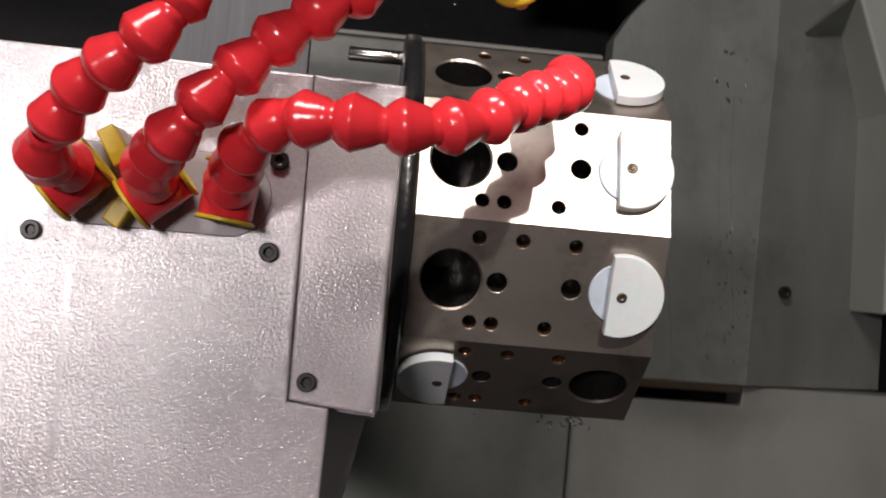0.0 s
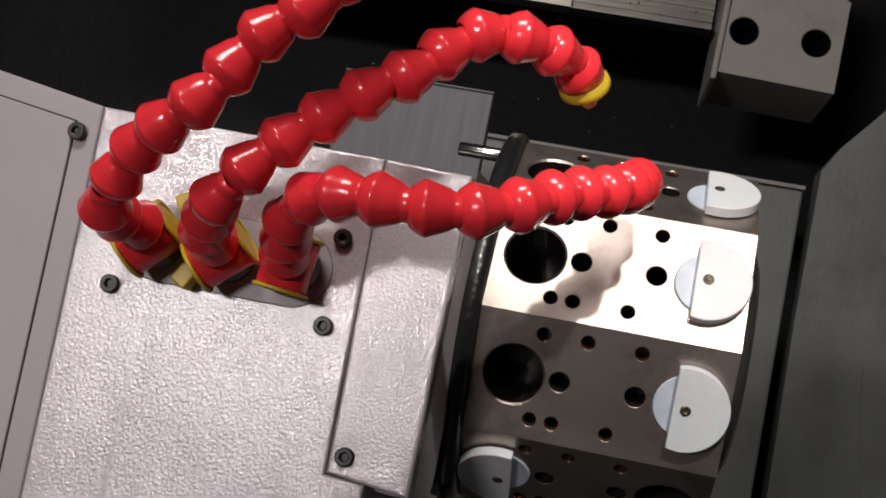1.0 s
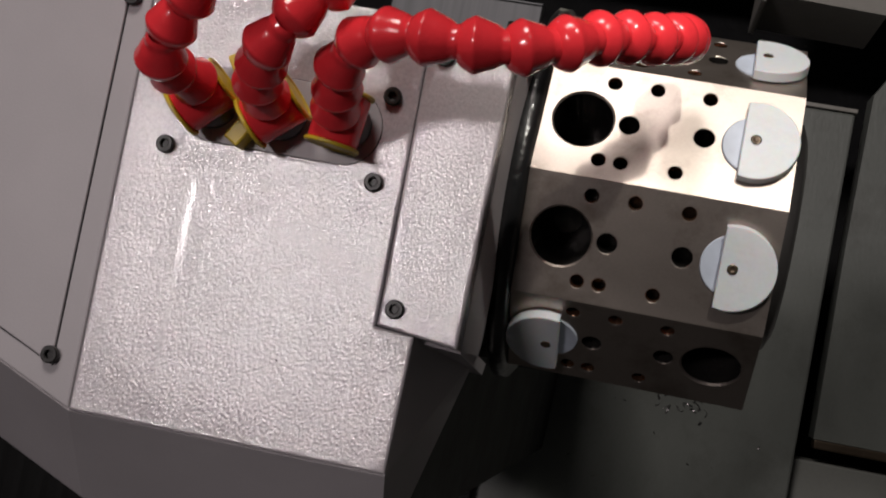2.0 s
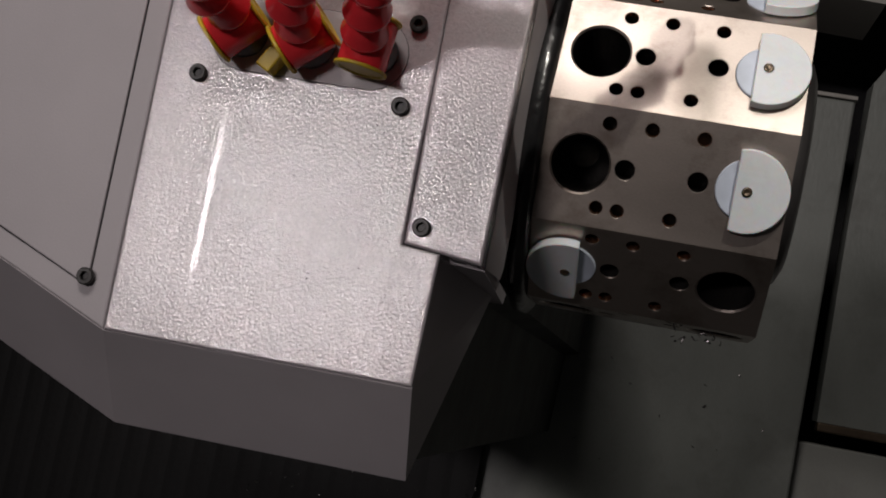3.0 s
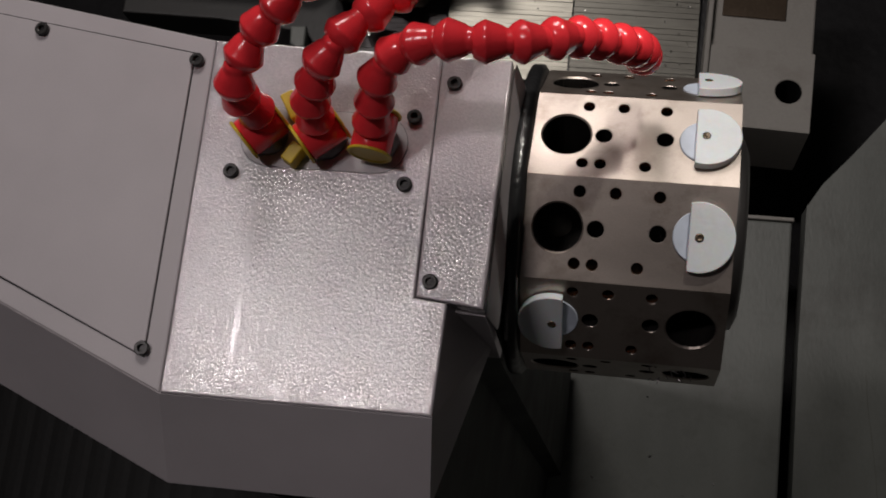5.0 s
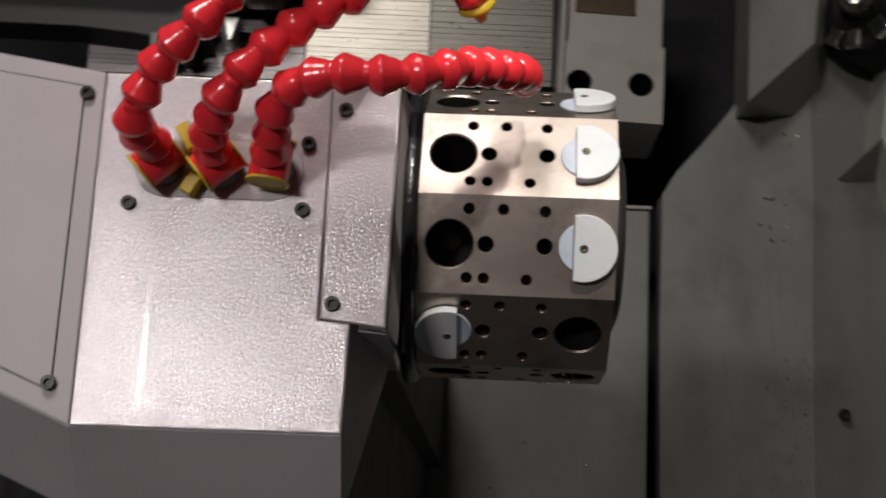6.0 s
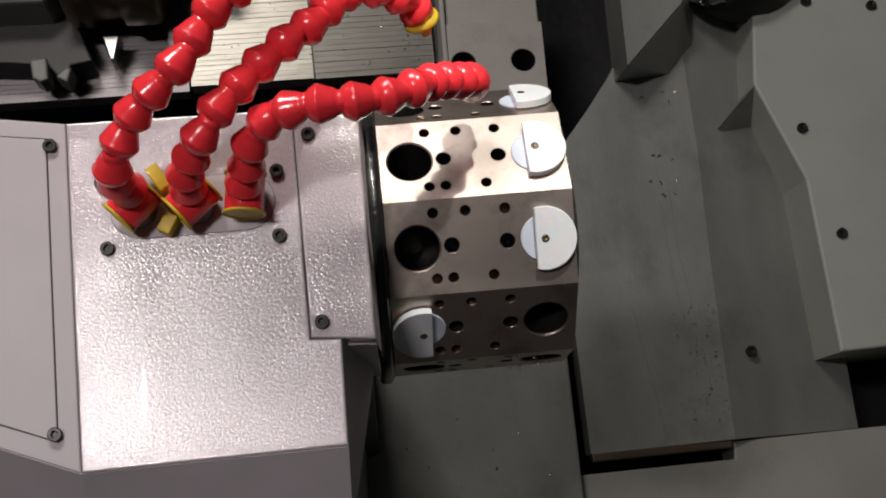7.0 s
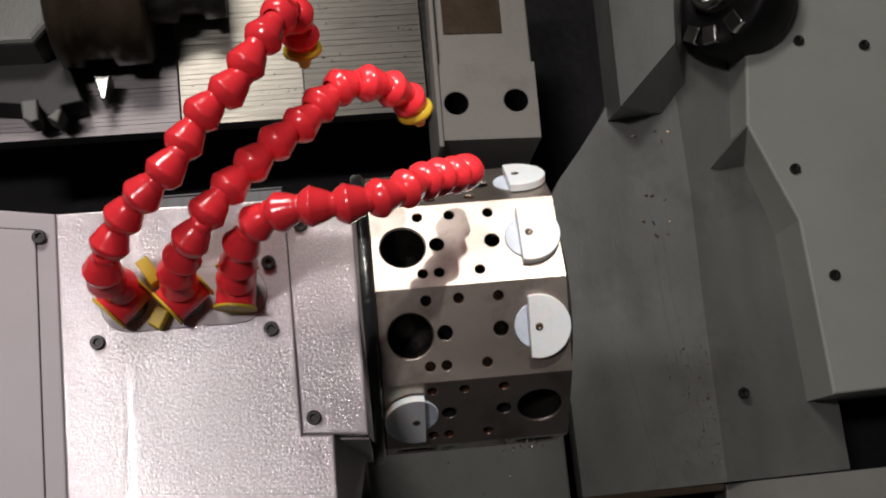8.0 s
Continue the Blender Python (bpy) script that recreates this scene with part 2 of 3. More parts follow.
def folded_sheet():
    """The chip guard: a flat sheet, a fold, and a second flank leaning away."""
    bm = bmesh.new()
    rows = [(0.262, -0.862), (0.474, -0.850), (0.700, -0.935)]
    # west edge cut to a cast shadow's outline, so the black bed shows
    shadow_edge = {-0.140: 0.262, 0.10: 0.262, 0.30: 0.266, 0.335: 0.287, 0.381: 0.326, 0.44: 0.372, 0.48: 0.395, 0.80: 0.402}
    vs = []
    for y in shadow_edge:
        vs.append([bm.verts.new((shadow_edge[y] if k == 0 else x + (0.012 if k == 1 and y > 0.2 else 0.004 if k == 1 and y > 0 else 0), y, z)) for k, (x, z) in enumerate(rows)])
    for a, b in zip(vs, vs[1:]):
        for k in range(2):
            bm.faces.new((a[k], a[k + 1], b[k + 1], b[k]))
    ext = bmesh.ops.extrude_face_region(bm, geom=bm.faces[:])
    bmesh.ops.translate(bm, vec=(0, 0, -0.04), verts=[v for v in ext["geom"] if isinstance(v, bmesh.types.BMVert)])
    return bm


guard = tagged(part("chip_guard", folded_sheet(), SHEET), "folded grey sheet metal chip guard, stained with coolant", "panel", kind="structure")
tagged(part("floor", prism([(0.05, -1.0), (1.33, -1.0), (1.33, -0.1425), (0.476, -0.1425), (0.474, -0.168), (0.05, -0.168)], -0.92, -0.866, 0.003), TRAY), "grey sheet metal chip tray with swarf stains", "tray", kind="structure")
part("ledge", box(0.262, 0.470, -0.1515, -0.1405, -0.875, -0.8535, 0.002), BRONZE, guard, "rusty brown ledge strip")

head = tagged(part("headstock_panel", prism([(0.632, 0.80), (0.612, 0.613), (0.578, 0.388), (0.634, 0.232), (0.640, -0.032), (1.30, -0.02), (1.30, 0.80)], -1.02, -0.815, 0.004), GREEN),
              "pale grey-green painted sheet panel of the headstock", "panel", kind="structure")
bolt = None
for x, y in ((0.683, 0.517), (0.788, 0.503), (0.641, 0.311), (0.673, 0.143)):
    m = pose(x, y, -0.8155)
    bolt = shared("screw", bolt, head, m) if bolt else part("screw", socket_screw_mesh(0.0078, 0.007), SCREW, head, "", False, m)
shared("screw", bolt, guard, pose(0.522, -0.014, -0.8605))


def beam():
    """A box beam with a slanted end."""
    bm = bmesh.new()
    top = [bm.verts.new((x, y, -0.76)) for x, y in ((0.382, 0.80), (0.3695, 0.411), (0.466, 0.505), (0.500, 0.80))]
    low = [bm.verts.new((x, y, -0.87)) for x, y in ((0.388, 0.80), (0.376, 0.424), (0.478, 0.430), (0.512, 0.472), (0.575, 0.80))]
    bm.faces.new(top)
    bm.faces.new(low[::-1])
    bm.faces.new((top[0], low[0], low[1], top[1]))
    bm.faces.new((top[1], low[1], low[2], top[2]))
    bm.faces.new((top[2], low[2], low[3]))
    bm.faces.new((top[2], low[3], low[4], top[3]))
    bm.faces.new((top[3], low[4], low[0], top[0]))
    return bm


tagged(part("box_beam", beam(), SHEET), "grey painted box beam with a slanted end", "beam")
# a bent bracket under the headstock panel
def stiffener():
    """A bent gusset: one slanted face over a triangular foot."""
    bm = bmesh.new()
    a, b, c = [bm.verts.new(p) for p in ((0.529, 0.337, -0.858), (0.580, 0.386, -0.816), (0.606, 0.326, -0.930))]
    low = [bm.verts.new((v.co.x, v.co.y, -0.97)) for v in (a, b, c)]
    bm.faces.new((a, b, c))
    bm.faces.new(low[::-1])
    for k in range(3):
        top = (a, b, c)
        bm.faces.new((top[k], low[k], low[(k + 1) % 3], top[(k + 1) % 3]))
    return bm


tagged(part("stiffener", stiffener(), SHEET), "folded sheet stiffener beside the headstock panel", "bracket")

# the spindle nose
spin = empty("spindle_nose", "dark round spindle nose with a bright steel face", "spindle", (0.556, 0.592, -0.785))
ax = Matrix.Translation((0.556, 0.592, -0.785)) @ pose(0, 0, 0, 0, -50, 0)
bpy.context.view_layer.update()


def under(ob, parent):
    bpy.context.view_layer.update()
    mw = ob.matrix_world.copy()
    ob.parent = parent
    ob.matrix_parent_inverse = parent.matrix_world.inverted()
    ob.matrix_world = mw
    return ob


under(part("flange", lathe([(0, -0.08), (0.089, -0.08), (0.093, -0.07), (0.093, 0.012), (0.087, 0.018), (0.060, 0.018), (0.056, 0.004), (0, 0.004)], 48), NOSE, None, "", True, ax), spin)
under(part("nose", lathe([(0.034, 0.0), (0.034, 0.030), (0.030, 0.034), (0.020, 0.034), (0.018, 0.018), (0, 0.018)], 40), CHROME, None, "bright steel nose", True, ax), spin)
key = None
for a in (236, 262, 296):
    m = ax @ pose(0, 0, 0, 0, 0, a) @ pose(0.072, 0, 0.019)
    key = under(shared("drive_key", key, None, m) if key else part("drive_key", box(-0.013, 0.013, -0.012, 0.012, -0.002, 0.012, 0.002), CHROME, None, "bright steel drive key", False, m), spin)

# the tailstock block with its two bores
blk = empty("tailstock_block", "grey painted cast block with two bored holes", "casting", (0.2, 0.5, -0.95))


def plate_with_holes(outer, holes, n=28):
    """Flat polygon with round holes, z = 0, with the hole rims returned."""
    bm = bmesh.new()
    edges, rims = [], []
    vs = [bm.verts.new((x, y, 0)) for x, y in outer]
    edges += [bm.edges.new((vs[i], vs[(i + 1) % len(vs)])) for i in range(len(vs))]
    for x, y, r in holes:
        k = n if r > 0.008 else 16
        ring = [bm.verts.new((x + r * math.cos(2 * math.pi * i / k), y + r * math.sin(2 * math.pi * i / k), 0)) for i in range(k)]
        edges += [bm.edges.new((ring[i], ring[(i + 1) % k])) for i in range(k)]
        rims.append(ring)
    bmesh.ops.triangle_fill(bm, use_beauty=True, use_dissolve=False, edges=edges)
    return bm, vs, rims


def bored(outer, holes, thick, depth):
    """A slab, top at z = 0, with blind chamfered holes."""
    bm, vs, rims = plate_with_holes(outer, holes)
    low = [bm.verts.new((v.co.x, v.co.y, -thick)) for v in vs]
    for i in range(len(vs)):
        bm.faces.new((vs[i], low[i], low[(i + 1) % len(vs)], vs[(i + 1) % len(vs)]))
    bm.faces.new(low[::-1])
    for (x, y, r), ring in zip(holes, rims):
        sink(bm, ring, (x, y), r, depth)
    return bm


def sink(bm, ring, c, r, depth):
    """Walls of a blind hole below a rim, with a small chamfer."""
    prev = ring
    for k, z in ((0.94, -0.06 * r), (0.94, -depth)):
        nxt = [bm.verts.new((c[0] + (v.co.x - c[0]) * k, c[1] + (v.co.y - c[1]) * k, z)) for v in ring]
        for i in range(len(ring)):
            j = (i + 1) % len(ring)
            # material 1, the darkened one, paints the shade down the walls
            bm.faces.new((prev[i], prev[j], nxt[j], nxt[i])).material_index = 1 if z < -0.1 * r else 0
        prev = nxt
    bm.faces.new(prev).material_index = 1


FACE = [(-0.073, -0.063), (0.072, -0.063), (0.073, 0.060), (-0.072, 0.060)]
# The bed's black lines both bores, painting the shade down in them.
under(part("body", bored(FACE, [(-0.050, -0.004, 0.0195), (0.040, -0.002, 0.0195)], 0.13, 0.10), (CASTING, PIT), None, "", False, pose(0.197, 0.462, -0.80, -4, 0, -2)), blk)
under(part("flange", box(-0.081, -0.0735, -0.075, 0.26, -0.12, 0.006, 0.002), CASTING, None, "", False, pose(0.197, 0.462, -0.80, -4, 0, -2)), blk)
under(part("upper_body", box(-0.0725, 0.072, 0.062, 0.26, -0.13, -0.012, 0.003), CASTING, None, "", False, pose(0.197, 0.462, -0.80, -4, 0, -2)), blk)
# A flat brown plate stands in for the recess; no depth is cut.
under(part("slot_cover", box(-0.060, 0.030, 0.115, 0.24, -0.014, -0.008, 0.001), BRONZE, None, "flat brown plate standing in for a recessed slot", False, pose(0.197, 0.462, -0.80, -4, 0, -2)), blk)


# telescopic way covers
def ribbed(x0, x1, y0, y1, z, slope, n):
    bm = bmesh.new()
    prof = []
    for i in range(n):
        a = y0 + (y1 - y0) * i / n
        b = y0 + (y1 - y0) * (i + 0.93) / n
        up = random.uniform(0.0005, 0.0022)
        prof += [(a, z + (a - y0) * slope + up), (b, z + (b - y0) * slope + up), (b + (y1 - y0) * 0.02 / n, z + (b - y0) * slope - 0.001)]
    prof = [(y0, z - 0.03)] + prof + [(y1, z - 0.03)]
    l = [bm.verts.new((x0, y, h)) for y, h in prof]
    r = [bm.verts.new((x1, y, h)) for y, h in prof]
    for i in range(len(prof) - 1):
        bm.faces.new((l[i], r[i], r[i + 1], l[i + 1]))
    bm.faces.new(l)
    bm.faces.new(r[::-1])
    return bm


way = empty("way_cover", "bright scraped steel telescopic way cover, wet with coolant", "way cover", (-0.1, 0.55, -0.9))
under(part("segment", ribbed(-0.272, -0.0885, 0.462, 0.80, -0.862, 0.10, 44), WAYSTEEL), way)
under(part("segment", ribbed(-0.0860, 0.098, 0.462, 0.80, -0.864, 0.10, 40), WAYDULL, None, "dull oily steel segment"), way)
under(part("joint", box(-0.0884, -0.0861, 0.460, 0.80, -0.90, -0.858), BLACK), way)
under(part("segment", ribbed(-0.60, -0.276, 0.458, 0.80, -0.872, 0.10, 50), DARKSTEEL), way)
under(part("end_strip", box(0.100, 0.112, 0.455, 0.80, -0.90, -0.852, 0.002), BLACK), way)

# the chuck end at the far side
chuck = empty("work_spindle", "oily dark work spindle with a pale housing", "spindle", (-0.45, 0.6, -0.8))
under(part("housing", prism([(-0.75, 0.80), (-0.75, 0.552), (-0.455, 0.548), (-0.432, 0.575), (-0.430, 0.80)], -0.90, -0.72, 0.01), SHEET), chuck)
cy = pose(-0.432, 0.66, -0.76, 0, 90, 0)
under(part("drum", lathe([(0.12, 0), (0.128, 0.006), (0.128, 0.03), (0.118, 0.034), (0.118, 0.075), (0.128, 0.08), (0.128, 0.125), (0.12, 0.132), (0, 0.132)], 48), BRONZE, None, "", True, cy), chuck)
under(part("shaft", lathe([(0.072, 0.13), (0.072, 0.17), (0.06, 0.174), (0.06, 0.205), (0.068, 0.21), (0.068, 0.24), (0, 0.24)], 40), DARKSTEEL, None, "", True, cy), chuck)
APRON = [(-0.75, 0.632), (-0.456, 0.622), (-0.429, 0.560), (-0.405, 0.488), (-0.435, 0.483), (-0.4395, 0.462), (-0.456, 0.470), (-0.468, 0.485), (-0.519, 0.492), (-0.60, 0.499), (-0.75, 0.50)]
under(part("apron", prism(APRON, -0.86, -0.80, 0.003), DARKSHEET, None, "dim grey cast apron"), chuck)
for pts in ([(-0.490, 0.490), (-0.467, 0.492), (-0.4655, 0.460), (-0.476, 0.456), (-0.487, 0.463)], [(-0.4395, 0.476), (-0.4326, 0.4727), (-0.439, 0.453), (-0.4545, 0.4627)]):
    under(part("jaw_tip", prism(pts, -0.83, -0.788, 0.003), SHEET), chuck)
under(part("tip", prism([(-0.390, 0.526), (-0.365, 0.5245), (-0.3735, 0.488), (-0.379, 0.488)], -0.84, -0.80, 0.002), CHROME, None, "bright pointed tip"), chuck)

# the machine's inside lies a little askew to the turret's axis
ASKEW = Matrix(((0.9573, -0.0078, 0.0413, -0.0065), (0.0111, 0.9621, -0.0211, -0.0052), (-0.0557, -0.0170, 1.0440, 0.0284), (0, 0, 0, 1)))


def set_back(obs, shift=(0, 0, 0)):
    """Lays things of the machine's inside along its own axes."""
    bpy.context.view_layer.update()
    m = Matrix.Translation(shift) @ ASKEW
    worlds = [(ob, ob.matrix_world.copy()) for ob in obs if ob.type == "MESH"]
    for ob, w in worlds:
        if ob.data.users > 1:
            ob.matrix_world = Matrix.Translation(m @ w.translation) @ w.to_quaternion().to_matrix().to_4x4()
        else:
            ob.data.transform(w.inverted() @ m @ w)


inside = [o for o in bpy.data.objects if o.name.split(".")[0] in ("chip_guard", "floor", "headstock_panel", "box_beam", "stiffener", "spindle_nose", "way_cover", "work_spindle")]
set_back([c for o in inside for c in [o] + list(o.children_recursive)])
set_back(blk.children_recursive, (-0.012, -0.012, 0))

# ---- the cross slide under the turret ----
slide = tagged(part("cross_slide_cover", box(-0.30, 0.188, -0.80, 0.268, -0.88, -0.85, 0.003), SHEET), "flat grey painted cover plate of the cross slide", "cover plate")
part("edge_trim", box(-0.30, 0.190, 0.269, 0.274, -0.88, -0.847, 0.001), CASTING, slide)
# Added black folds: they darken the area under the housing.
bel = empty("bellows", "black folded sheet added to darken the area under the housing", "bellows", (-0.5, -0.4, -0.845))
fold = None
for i in range(24):
    m = pose(-0.870 + i * 0.0296, -0.4, -0.845)
    if fold is None:
        bm = prism([(-0.0148, -0.013), (-0.0148, 0.0234), (-0.006, 0.0238), (0.006, 0.0238), (0.0148, 0.0234), (0.0148, -0.013)], -0.43, 0.43)
        bm.transform(pose(0, 0, 0, 90, 0, 0))
        fold = under(part("fold", bm, NOSE, None, "", False, m), bel)
    else:
        under(shared("fold", fold, None, m), bel)
tagged(part("wiper_plate", box(-0.29, -0.1475, 0.13, 0.2285, -0.452, -0.44, 0.0015), WIPER), "brushed dark steel wiper plate", "plate")
part("bright_edge", box(-0.289, -0.1480, 0.2286, 0.2300, -0.452, -0.439), WIPER, bpy.data.objects["wiper_plate"])

# ---- the turret ----
SIDE, APO = 0.062, 0.09542
turret = empty("tool_turret", "ten-sided machined steel tool turret with bored tool stations", "turret", (0, 0, 0))
SMALL = ((-0.0318, 0.0222), (-0.0106, 0.0222), (0.0152, 0.0218), (-0.0321, -0.0208), (-0.0214, -0.0208), (0.0051, -0.0209))
MID = ((-0.0209, 0.0004), (0.0155, 0.0003))
BORE_W, BORE_E = -0.0434, 0.0395


def station(k):
    """The pose of a station's face: x along the turret's axis, z outwards; k = 0.5 is the face turned to +y by 18 degrees."""
    return pose(0, 0, 0, -36 * k, 0, 0) @ pose(0, 0, APO)


def turret_body():
    bm = bmesh.new()
    for k in range(10):
        holes = [(x, y, 0.0038) for x, y in SMALL] + [(x, y, 0.0054) for x, y in MID] + [(BORE_W, 0, 0.0157), (BORE_E, 0, 0.0157)]
        h = SIDE / 2
        face, vs, rims = plate_with_holes([(-0.0635, -h), (0.060, -h), (0.060, h), (-0.0635, h)], holes)
        for (x, y, r), ring in zip(holes, rims):
            sink(face, ring, (x, y), r, 0.014 if r < 0.005 else 0.02 if r < 0.008 else 0.048)
        face.transform(station(k + 0.5))
        me = bpy.data.meshes.new("tmp")
        face.to_mesh(me)
        face.free()
        bm.from_mesh(me)
        bpy.data.meshes.remove(me)
    bmesh.ops.remove_doubles(bm, verts=bm.verts, dist=1e-5)
    bmesh.ops.holes_fill(bm, edges=[e for e in bm.edges if e.is_boundary], sides=12)
    return bm


under(part("body", turret_body(), (STEEL, BORE_SHADE)), turret)
under(part("bore_bottom", lathe([(0, 0), (0.0075, 0), (0.0075, 0.002), (0, 0.003)], 20), CASTING, None, "", True, station(-0.5) @ pose(BORE_W - 0.002, 0, -0.047)), turret)
tx = pose(0, 0, 0, 0, 90, 0)
under(part("seal_ring", lathe([(0.05, -0.074), (0.1015, -0.074), (0.1035, -0.0725), (0.1035, -0.0665), (0.100, -0.064), (0.05, -0.064)], 60), BLACK, None, "glossy black oily seal ring", True, tx), turret)
under(part("hub", lathe([(0.062, -0.16), (0.062, -0.07), (0.0, -0.07)], 40), DARKSTEEL, None, "", True, tx), turret)
under(part("end_cap", lathe([(0.062, 0.059), (0.062, 0.066), (0.055, 0.069), (0.0, 0.069)], 40), DARKSTEEL, None, "", True, tx), turret)
thread = None
for k in (-1, 0, 1, 2):
    for x, y in SMALL:
        m = station(k - 0.5) @ pose(x, y, -0.0044)
        if thread is None:
            thread = part("thread", lathe([(0.0035, 0), (0.0031, 0.0006), (0.0035, 0.0012), (0.0031, 0.0018), (0.0035, 0.0024), (0.0031, 0.003), (0.0035, 0.0036)], 14), COPPER, None, "", True, m)
            under(thread, turret)
        else:
            under(shared("thread", thread, None, m), turret)


def half_disc(r, cut, z0, z1, n=36):
    a0 = math.acos(-cut / r)
    pts = [(r * math.cos(a), r * math.sin(a)) for a in np.linspace(-a0, a0, n)]
    return prism(pts, z0, z1, 0.0006)


def plug(k, x, turn, tint):
    """A stepped plastic plug in a bore: a round foot, a half-round cap with a sunk screw."""
    m = station(k) @ pose(x, 0.0004, 0, 0, 0, turn)
    ob = part("bore_plug", lathe([(0, -0.012), (0.0152, -0.012), (0.0154, 0.0002), (0.0149, 0.0008), (0, 0.0008)], 40), FOOT, None, "", False, m)
    tagged(ob, "white plastic half-round plug in a turret bore" + tint, "plug", group="plugs in the turret")
    cap = under(part("cap", half_disc(0.0208, 0.0060, 0.0012, 0.0062), WHITE, None, "", False, m), ob)
    under(part("screw", lathe([(0.0024, 0.0063), (0.0026, 0.00655), (0.0013, 0.00655), (0.0012, 0.0064), (0, 0.0064)], 18), BRONZE, None, "dark brass screw", True, m), cap)
    return ob


plug(0.5, BORE_E, 0, ", brightly lit")
plug(-0.5, BORE_E, 0, "")
plug(1.5, BORE_E, 0, "")
plug(-1.5, BORE_W, 180, ", facing the other way")

# ---- the turret housing ----
ZC = 0.1395
house = empty("turret_housing", "light grey painted turret housing with a textured wet deck", "housing", (-0.2, -0.05, 0.0))
MAIN = [(-0.2515, -0.1568), (-0.0967, -0.1548), (-0.0957, -0.0915), (-0.1142, -0.0900), (-0.1158, 0.0550), (-0.2540, 0.0568)]
under(part("deck", prism(MAIN, ZC - 0.02, ZC, 0.0012), TEXTURED), house)
under(part("side_plate", prism([(-0.1137, -0.0895), (-0.0752, -0.0935), (-0.0746, 0.0540), (-0.1153, 0.0550)], ZC - 0.016, ZC + 0.0008, 0.0014), TEXTURED), house)


def flank(top, low, mat, name):
    """A folded wall between an upper and a lower edge line."""
    bm = bmesh.new()
    a = [bm.verts.new(p) for p in top]
    b = [bm.verts.new(p) for p in low]
    for i in range(len(a) - 1):
        bm.faces.new((a[i], a[i + 1], b[i + 1], b[i]))
    ext = bmesh.ops.extrude_face_region(bm, geom=bm.faces[:])
    bmesh.ops.translate(bm, vec=(0, 0.006, -0.006), verts=[v for v in ext["geom"] if isinstance(v, bmesh.types.BMVert)])
    return under(part(name, bm, mat), house)


WEST = [(-0.2545, 0.0570), (-0.2520, -0.1570), (-0.3900, -0.1010), (-0.4600, -0.07), (-0.4600, 0.0885), (-0.3800, 0.0770)]
under(part("west_deck", prism(WEST, ZC - 0.02, ZC - 0.0006, 0.0012), SMOOTH), house)
LID = [(-0.2665, 0.0475), (-0.2648, -0.1375), (-0.3850, -0.0890), (-0.4400, -0.0650), (-0.4400, 0.0730), (-0.3700, 0.0625)]
under(part("gap", prism([(x * 1.0 + (0.0007 if x > -0.3 else -0.0007), y + (0.0007 if y > 0 else -0.0007)) for x, y in LID], ZC - 0.012, ZC - 0.0003), PIT), house)
under(part("access_lid", prism(LID, ZC - 0.012, ZC + 0.0004, 0.0006), SMOOTH), house)
TOP = [(-0.46, -0.0702), (-0.3900, -0.1012), (-0.2520, -0.1574), (-0.0965, -0.1556)]
flank([(x, y, ZC - 0.001) for x, y in TOP], [(x - 0.002, y - 0.046, ZC - 0.044) for x, y in TOP], SMOOTH, "front_wall")
flank([(-0.0965, -0.1556, ZC - 0.001), (-0.0955, -0.0930, ZC - 0.001)], [(-0.0985, -0.2016, ZC - 0.044), (-0.0765, -0.0960, ZC - 0.075)], SMOOTH, "end_wall")
flank([(-0.0750, -0.0938, ZC - 0.012), (-0.0744, 0.0540, ZC - 0.012)], [(-0.0722, -0.0945, ZC - 0.05), (-0.0716, 0.0540, ZC - 0.05)], SMOOTH, "flank")
flank([(-0.0968, -0.0938, ZC - 0.012), (-0.0752, -0.0950, ZC - 0.012)], [(-0.0925, -0.1040, ZC - 0.09), (-0.0735, -0.1040, ZC - 0.09)], SMOOTH, "step_wall")
# Core kept black: the shade below the deck is put into its colour.
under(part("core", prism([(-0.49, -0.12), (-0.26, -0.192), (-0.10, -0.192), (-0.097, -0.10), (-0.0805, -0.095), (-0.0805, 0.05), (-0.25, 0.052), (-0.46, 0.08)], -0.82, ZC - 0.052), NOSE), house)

scr = None
for x, y in ((-0.2314, -0.0249), (-0.1282, -0.0255), (-0.1273, 0.0154), (-0.2335, 0.0165), (-0.1066, -0.0809), (-0.1065, 0.0374), (-0.2638, 0.0427), (-0.2657, -0.1333), (-0.3660, 0.0570)):
    m = pose(x, y, ZC + 0.0002, 0, 0, random.uniform(0, 60))
    if scr is None:
        scr = under(part("screw", socket_screw_mesh(0.0043, 0.0032), SCREW, None, "black socket head screw", False, m), house)
    else:
        tagged(under(shared("screw", scr, None, m), house), "black socket head screw")


# ---- coolant manifold plate, valves and hoses ----
def stadium(x0, x1, y, r, n=14):
    return [(x1 + r * math.cos(a), y + r * math.sin(a)) for a in np.linspace(-math.pi / 2, math.pi / 2, n)] + \
           [(x0 + r * math.cos(a), y + r * math.sin(a)) for a in np.linspace(math.pi / 2, 1.5 * math.pi, n)]


man = tagged(part("manifold_plate", prism(stadium(-0.2110, -0.1475, -0.0020, 0.0180), ZC - 0.01, ZC + 0.0005, 0.0003), SMOOTH), "rounded grey manifold plate set in the deck", "plate")
under(part("groove", prism(stadium(-0.2110, -0.1475, -0.0020, 0.0183), ZC - 0.01, ZC + 0.0002), DARKSHEET), man)


